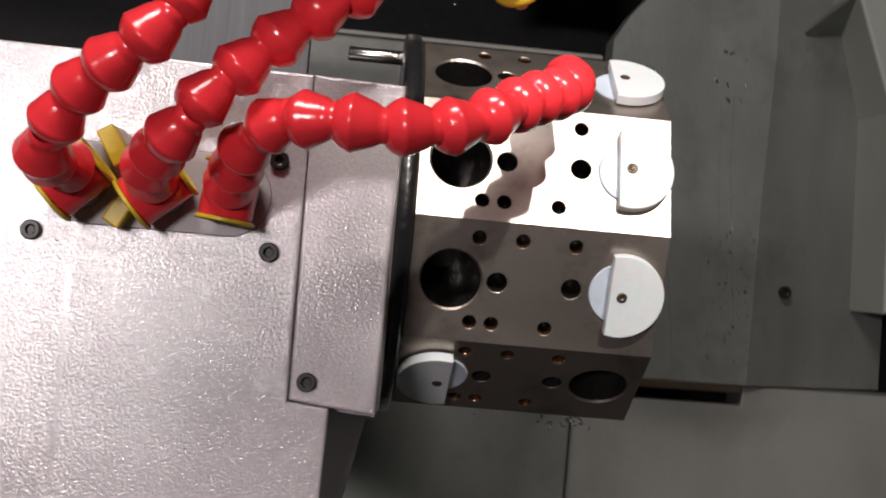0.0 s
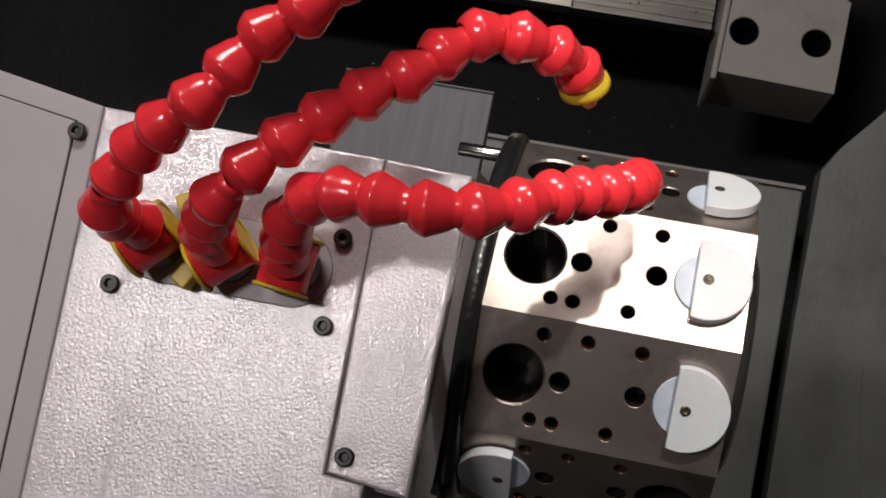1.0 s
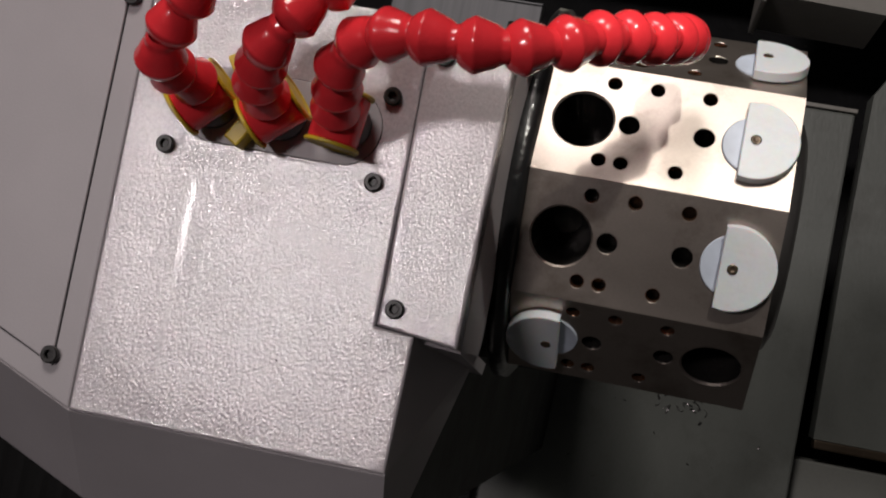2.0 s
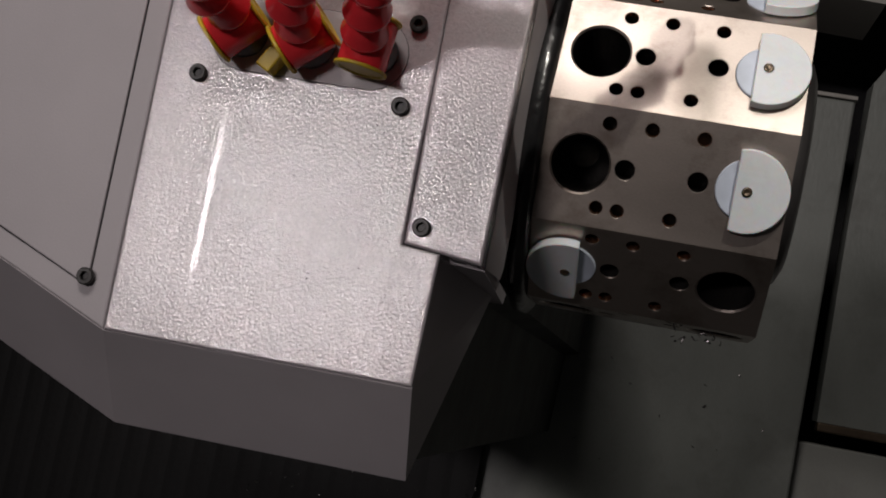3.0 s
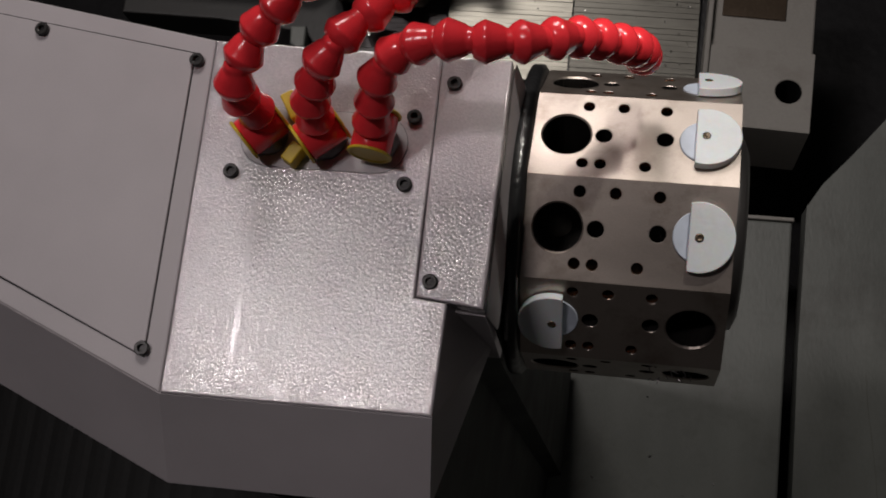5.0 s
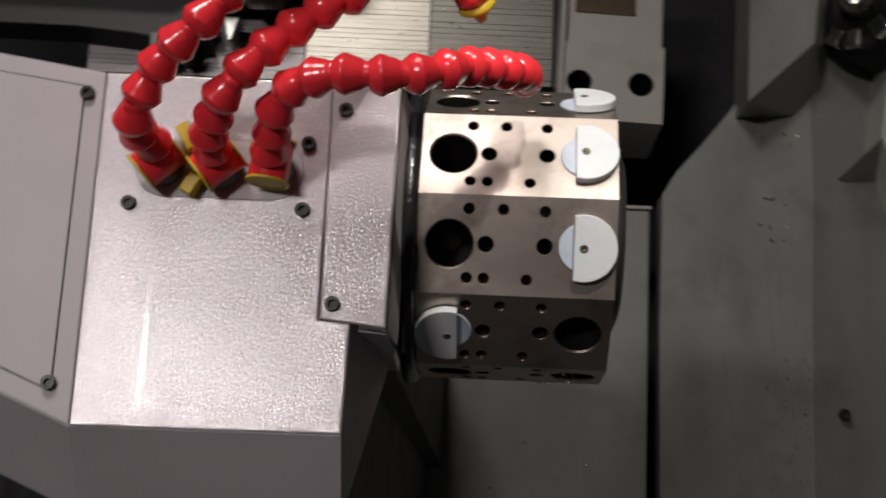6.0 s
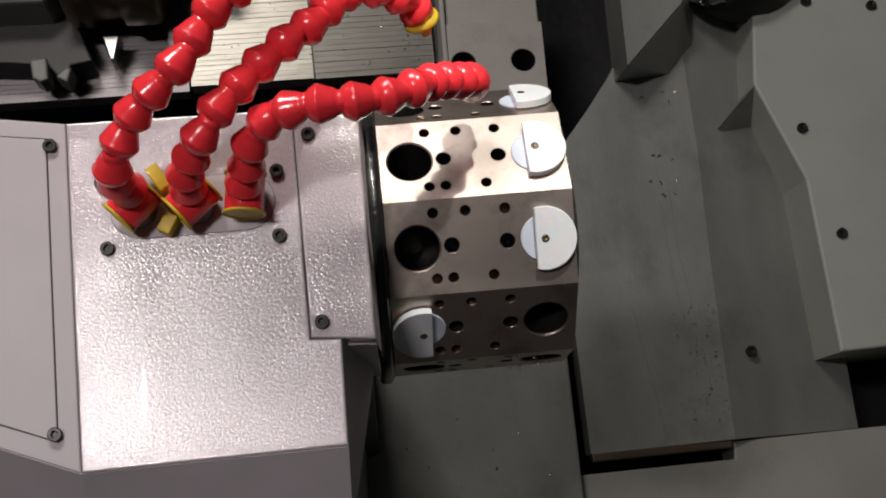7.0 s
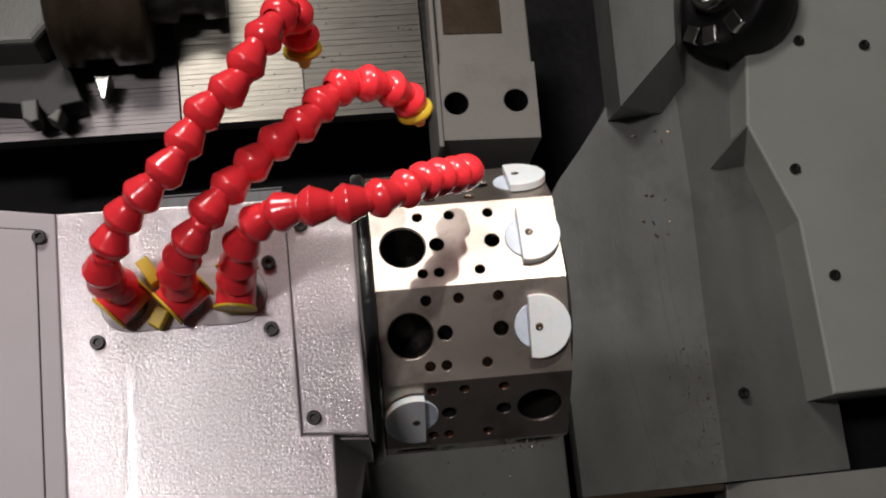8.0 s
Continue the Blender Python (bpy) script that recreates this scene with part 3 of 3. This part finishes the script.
def curve_points(points, step):
    """Even steps along a smooth line through points."""
    p = [Vector(q) / 1000 for q in points]
    p = [p[0] * 2 - p[1]] + p + [p[-1] * 2 - p[-2]]
    fine = []
    for i in range(1, len(p) - 2):
        for k in range(24):
            t = k / 24
            a, b, c, d = p[i - 1:i + 3]
            fine.append(0.5 * (2 * b + (c - a) * t + (2 * a - 5 * b + 4 * c - d) * t * t + (3 * b - a - 3 * c + d) * t ** 3))
    fine.append(p[-2])
    out, run = [fine[0]], 0.0
    for a, b in zip(fine, fine[1:]):
        run += (b - a).length
        if run >= step:
            out.append(b)
            run = 0.0
    return out


def bead_mesh():
    """One hose link: a rounded socket mouth, a tapered body with flats, a ball neck."""
    prof = [(0.0062, -0.0096), (0.0079, -0.0089), (0.0096, -0.0068), (0.0107, -0.0047), (0.0113, -0.0033), (0.0114, -0.0024), (0.0110, -0.0016),
            (0.0098, 0.0018), (0.0084, 0.0058), (0.0076, 0.0071), (0.0068, 0.0086), (0.0070, 0.0100), (0.0066, 0.0114), (0.0056, 0.0128)]
    bm = lathe(prof, 28)
    return bm


bead = None


def hose(name, points, base, axis, nozzle_dir, label):
    """A jointed coolant hose: valve body with two yellow end caps, links, nozzle."""
    global bead
    ob = empty(name, label, "hose", (base[0], base[1], ZC), group="coolant hoses")
    d = Vector(axis).normalized()
    c = Vector(base)
    body = under(part("valve_body", lathe([(0, -0.0115), (0.0112, -0.0115), (0.0118, -0.0105), (0.0118, 0.0105), (0.0112, 0.0115), (0, 0.0115)], 28), RED, None, "", True, along(c, d)), ob)
    for s in (-1, 1):
        under(part("end_cap", lathe([(0, 0), (0.0126, 0), (0.0130, 0.0004), (0.0130, 0.0013), (0.0125, 0.0018), (0.0108, 0.0018), (0.0104, 0.0012), (0, 0.0012)], 32), YELLOW, None, "yellow plastic end cap", False, along(c + d * 0.0116 * s, d * s)), body)
    under(part("valve_foot", lathe([(0.0115, 0), (0.0115, 0.004), (0.0085, 0.006), (0.0085, 0.014)], 28), DARKSTEEL, None, "", True, pose(c.x, c.y, ZC + 0.0005)), ob)
    pts = curve_points(points, 0.0182)
    for i, p in enumerate(pts):
        t = (pts[min(i + 1, len(pts) - 1)] - pts[max(i - 1, 0)])
        m = along(p, t) @ pose(0, 0, 0, 0, 0, random.uniform(0, 20)) @ pose(0, 0, 0, random.uniform(-3, 3), random.uniform(-3, 3), 0)
        if bead is None:
            bead = under(part("link", bead_mesh(), RED, None, "", True, m), ob)
        else:
            under(shared("link", bead, None, m), ob)
    tube = bmesh.new()
    rings = []
    for k, p in enumerate(pts):
        m = along(p, pts[min(k + 1, len(pts) - 1)] - pts[max(k - 1, 0)])
        rings.append([tube.verts.new(m @ Vector((0.0063 * math.cos(a * 0.3927), 0.0063 * math.sin(a * 0.3927), 0))) for a in range(16)])
    for a, b in zip(rings, rings[1:]):
        turn = min(range(16), key=lambda o: sum((a[q].co - b[(q + o) % 16].co).length for q in (0, 5, 10)))
        for q in range(16):
            tube.faces.new((a[q], a[(q + 1) % 16], b[(q + 1 + turn) % 16], b[(q + turn) % 16]))
    under(part("neck_tube", tube, RED, None, "", True), ob)
    if nozzle_dir is not None:
        e = pts[-1]
        collar = under(part("nozzle_collar", lathe([(0.0092, 0.004), (0.0112, 0.0058), (0.0116, 0.0082), (0.0106, 0.0092), (0.0094, 0.0086), (0.004, 0.0086)], 28), YELLOW, None, "yellow plastic nozzle collar", True, along(e, nozzle_dir)), ob)
        under(part("nozzle", lathe([(0.0066, 0.0085), (0.0054, 0.011), (0.0036, 0.017), (0.0030, 0.0185), (0.0016, 0.0185), (0.0014, 0.012)], 22), YELLOW, None, "yellow plastic nozzle", True, along(e, nozzle_dir)), collar)
    return ob


H1 = [(-212.1, 2.2, 173.0), (-215.5, 2.4, 187.4), (-214.4, 4.1, 201.1), (-210.9, 6.9, 214.7), (-203.3, 21.5, 221.2), (-190.9, 32.5, 234.0), (-174.6, 42.4, 245.3), (-162.6, 57.1, 245.9),
      (-152.3, 74.3, 246.6), (-137.6, 84.7, 248.7), (-126.2, 99.9, 249.3), (-115.4, 115.3, 247.5), (-107.3, 130.4, 241.1), (-98.9, 138.0, 228.2), (-95.0, 136.4, 213.8), (-96.0, 130.7, 202.1)]
H2 = [(-177.3, 1.3, 172.0), (-176.6, 3.5, 186.1), (-172.2, 6.3, 199.2), (-166.9, 10.6, 212.4), (-161.0, 15.2, 223.5), (-148.8, 31.2, 226.3), (-135.6, 44.9, 224.2), (-121.2, 58.7, 221.3),
      (-106.8, 71.1, 217.8), (-92.3, 82.3, 212.7), (-80.7, 97.9, 204.3), (-65.9, 105.3, 198.2), (-50.7, 104.5, 192.2), (-41.3, 104.5, 180.5), (-32.9, 101.6, 166.8), (-35.1, 98.1, 153.1)]
H3 = [(-144.6, 2.0, 170.9), (-142.0, 5.7, 183.9), (-138.2, 10.8, 195.8), (-134.5, 15.5, 207.9), (-121.7, 23.8, 219.5), (-101.9, 23.3, 232.0), (-82.5, 23.5, 234.7),
      (-63.0, 24.7, 230.6), (-48.4, 30.6, 226.6), (-35.5, 36.4, 213.9), (-27.6, 43.7, 201.8), (-18.1, 47.5, 187.7), (-8.9, 53.2, 171.9), (-2.8, 58.9, 154.4), (-1.2, 65.0, 133.0), (0.2, 69.5, 115.0)]
hose("coolant_hose", H1, (-0.2120, -0.0020, 0.156), (0.72, 0.69, 0), (0.05, -0.6, -0.8), "red jointed plastic coolant hose arching high over the deck, yellow nozzle")
hose("coolant_hose", H2, (-0.1775, -0.0025, 0.156), (0.76, 0.65, 0), (0.3, -0.5, -0.8), "red jointed plastic coolant hose bent down at its yellow nozzle")
hose("coolant_hose", H3, (-0.1460, -0.0015, 0.156), (0.10, 0.99, 0), None, "red jointed plastic coolant hose reaching over the turret")
# the valve lever between two valves
lev = tagged(part("valve_lever", box(-0.0042, 0.0042, -0.0062, 0.0062, 0, 0.011, 0.001), YELLOW, None, "", False, pose(-0.1935, -0.0142, ZC + 0.0012, 0, 0, -30)), "small yellow plastic valve lever", "lever")
lev2 = tagged(part("valve_lever", box(-0.004, 0.004, -0.0085, 0.0085, 0, 0.013, 0.001), YELLOW, None, "", False, pose(-0.1975, 0.0140, ZC + 0.0012, 0, 0, 32)), "small yellow plastic valve lever", "lever")

# a bright clamping pin behind the housing
pin = tagged(part("locating_pin", lathe([(0.0035, 0), (0.004, 0.0006), (0.004, 0.039), (0.0034, 0.04), (0, 0.04)], 20), CHROME, None, "", True, pose(-0.104, 0.0915, 0.0, 0, 90, 0)), "bright ground steel locating pin behind the housing", "pin")
under(part("pin_block", box(-0.068, -0.055, 0.083, 0.100, -0.012, 0.010, 0.002), BLACK), pin)


# ---- swarf ----
def flecks(name, n, x0, x1, y0, y1, z, size, mat, label):
    """Tiny curled chips scattered over a surface."""
    rng = random.Random(n)
    bm = bmesh.new()
    for _ in range(n):
        x, y = rng.uniform(x0, x1), rng.uniform(y0, y1)
        r, a = size * rng.uniform(0.4, 1.3), rng.uniform(0, 6.28)
        h = z(x, y) if callable(z) else z
        m = pose(x, y, h + 0.0004, rng.uniform(-25, 25), rng.uniform(-25, 25), math.degrees(a))
        w = r * rng.uniform(0.15, 0.5)
        top = [bm.verts.new(m @ Vector(p)) for p in ((-r, -w, 0), (0, -w, r * 0.3), (r, -w, 0), (r, w, 0), (0, w, r * 0.3), (-r, w, 0))]
        bm.faces.new((top[0], top[1], top[4], top[5]))
        bm.faces.new((top[1], top[2], top[3], top[4]))
    return tagged(part(name, bm, mat), label, "swarf", kind="stuff")


flecks("swarf", 170, -0.50, 0.24, 0.26, 0.455, -1.259, 0.0015, CHROME, "tiny bright metal chips scattered on the black bed")
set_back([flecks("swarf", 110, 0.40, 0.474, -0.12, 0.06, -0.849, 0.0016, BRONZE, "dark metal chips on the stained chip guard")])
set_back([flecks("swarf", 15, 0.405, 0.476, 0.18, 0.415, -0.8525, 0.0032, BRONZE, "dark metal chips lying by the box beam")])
flecks("swarf", 40, -0.08, 0.17, -0.45, 0.25, -0.8495, 0.0020, DARKSTEEL, "fine metal chips on the cross slide cover")
flecks("swarf", 120, -0.45, -0.16, -0.62, -0.26, -0.820, 0.0022, CHROME, "fine metal chips on the black folds")
flecks("swarf", 80, -0.25, -0.10, -0.15, -0.02, ZC + 0.0001, 0.00042, PIT, "fine dark grit stuck on the wet deck")
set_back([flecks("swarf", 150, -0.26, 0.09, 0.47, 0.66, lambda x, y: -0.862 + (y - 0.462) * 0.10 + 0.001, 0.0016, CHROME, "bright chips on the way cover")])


def hanging_chips():
    """Curled strips caught on the turret's lower edge."""
    rng = random.Random(7)
    bm = bmesh.new()
    for _ in range(9):
        c = Vector((rng.uniform(0.016, 0.050), -0.0985 + rng.uniform(-0.004, 0.003), rng.uniform(0.010, 0.026)))
        r, w, turn = rng.uniform(0.0012, 0.0030), rng.uniform(0.0006, 0.0012), pose(0, 0, 0, *[rng.uniform(0, 180) for _ in range(3)]).to_3x3()
        prev = None
        for k in range(9):
            a = k * 0.55
            pair = [bm.verts.new(c + turn @ Vector((r * math.cos(a), r * math.sin(a), k * 0.0004 + e * w))) for e in (0, 1)]
            if prev:
                bm.faces.new((prev[0], prev[1], pair[1], pair[0]))
            prev = pair
    return bm


tagged(part("swarf", hanging_chips(), DARKSTEEL), "curled dark chips caught on the turret's lower edge", "swarf", kind="stuff")


def trickle(points, width):
    """A thin bead of coolant run down a sheet."""
    rng = random.Random(len(points))
    bm = bmesh.new()
    prev = None
    for (x0, y0), (x1, y1) in zip(points, points[1:]):
        for k in range(12):
            t = k / 12
            x, y = x0 + (x1 - x0) * t + rng.uniform(-0.0006, 0.0006), y0 + (y1 - y0) * t
            z = -0.862 + (x - 0.262) / 0.212 * 0.012
            w = width * rng.uniform(0.5, 1.0)
            row = [bm.verts.new((x - w, y, z)), bm.verts.new((x, y, z + width * 0.7)), bm.verts.new((x + w, y, z))]
            if prev:
                bm.faces.new((prev[0], prev[1], row[1], row[0]))
                bm.faces.new((prev[1], prev[2], row[2], row[1]))
            prev = row
    return bm


WET = material("coolant_film", (0.20, 0.195, 0.18), 0.08, 0.0, 0.05, 300, 0.0, 1, 0.2, 30, 0.6)
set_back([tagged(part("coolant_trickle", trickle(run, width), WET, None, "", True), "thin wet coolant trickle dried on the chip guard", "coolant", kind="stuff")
          for run, width in (([(0.352, 0.068), (0.356, 0.020), (0.366, -0.050), (0.374, -0.125)], 0.0006), ([(0.432, 0.250), (0.433, 0.140), (0.446, 0.020), (0.452, -0.070)], 0.0006), ([(0.416, 0.225), (0.419, 0.110), (0.428, 0.030)], 0.0005))])
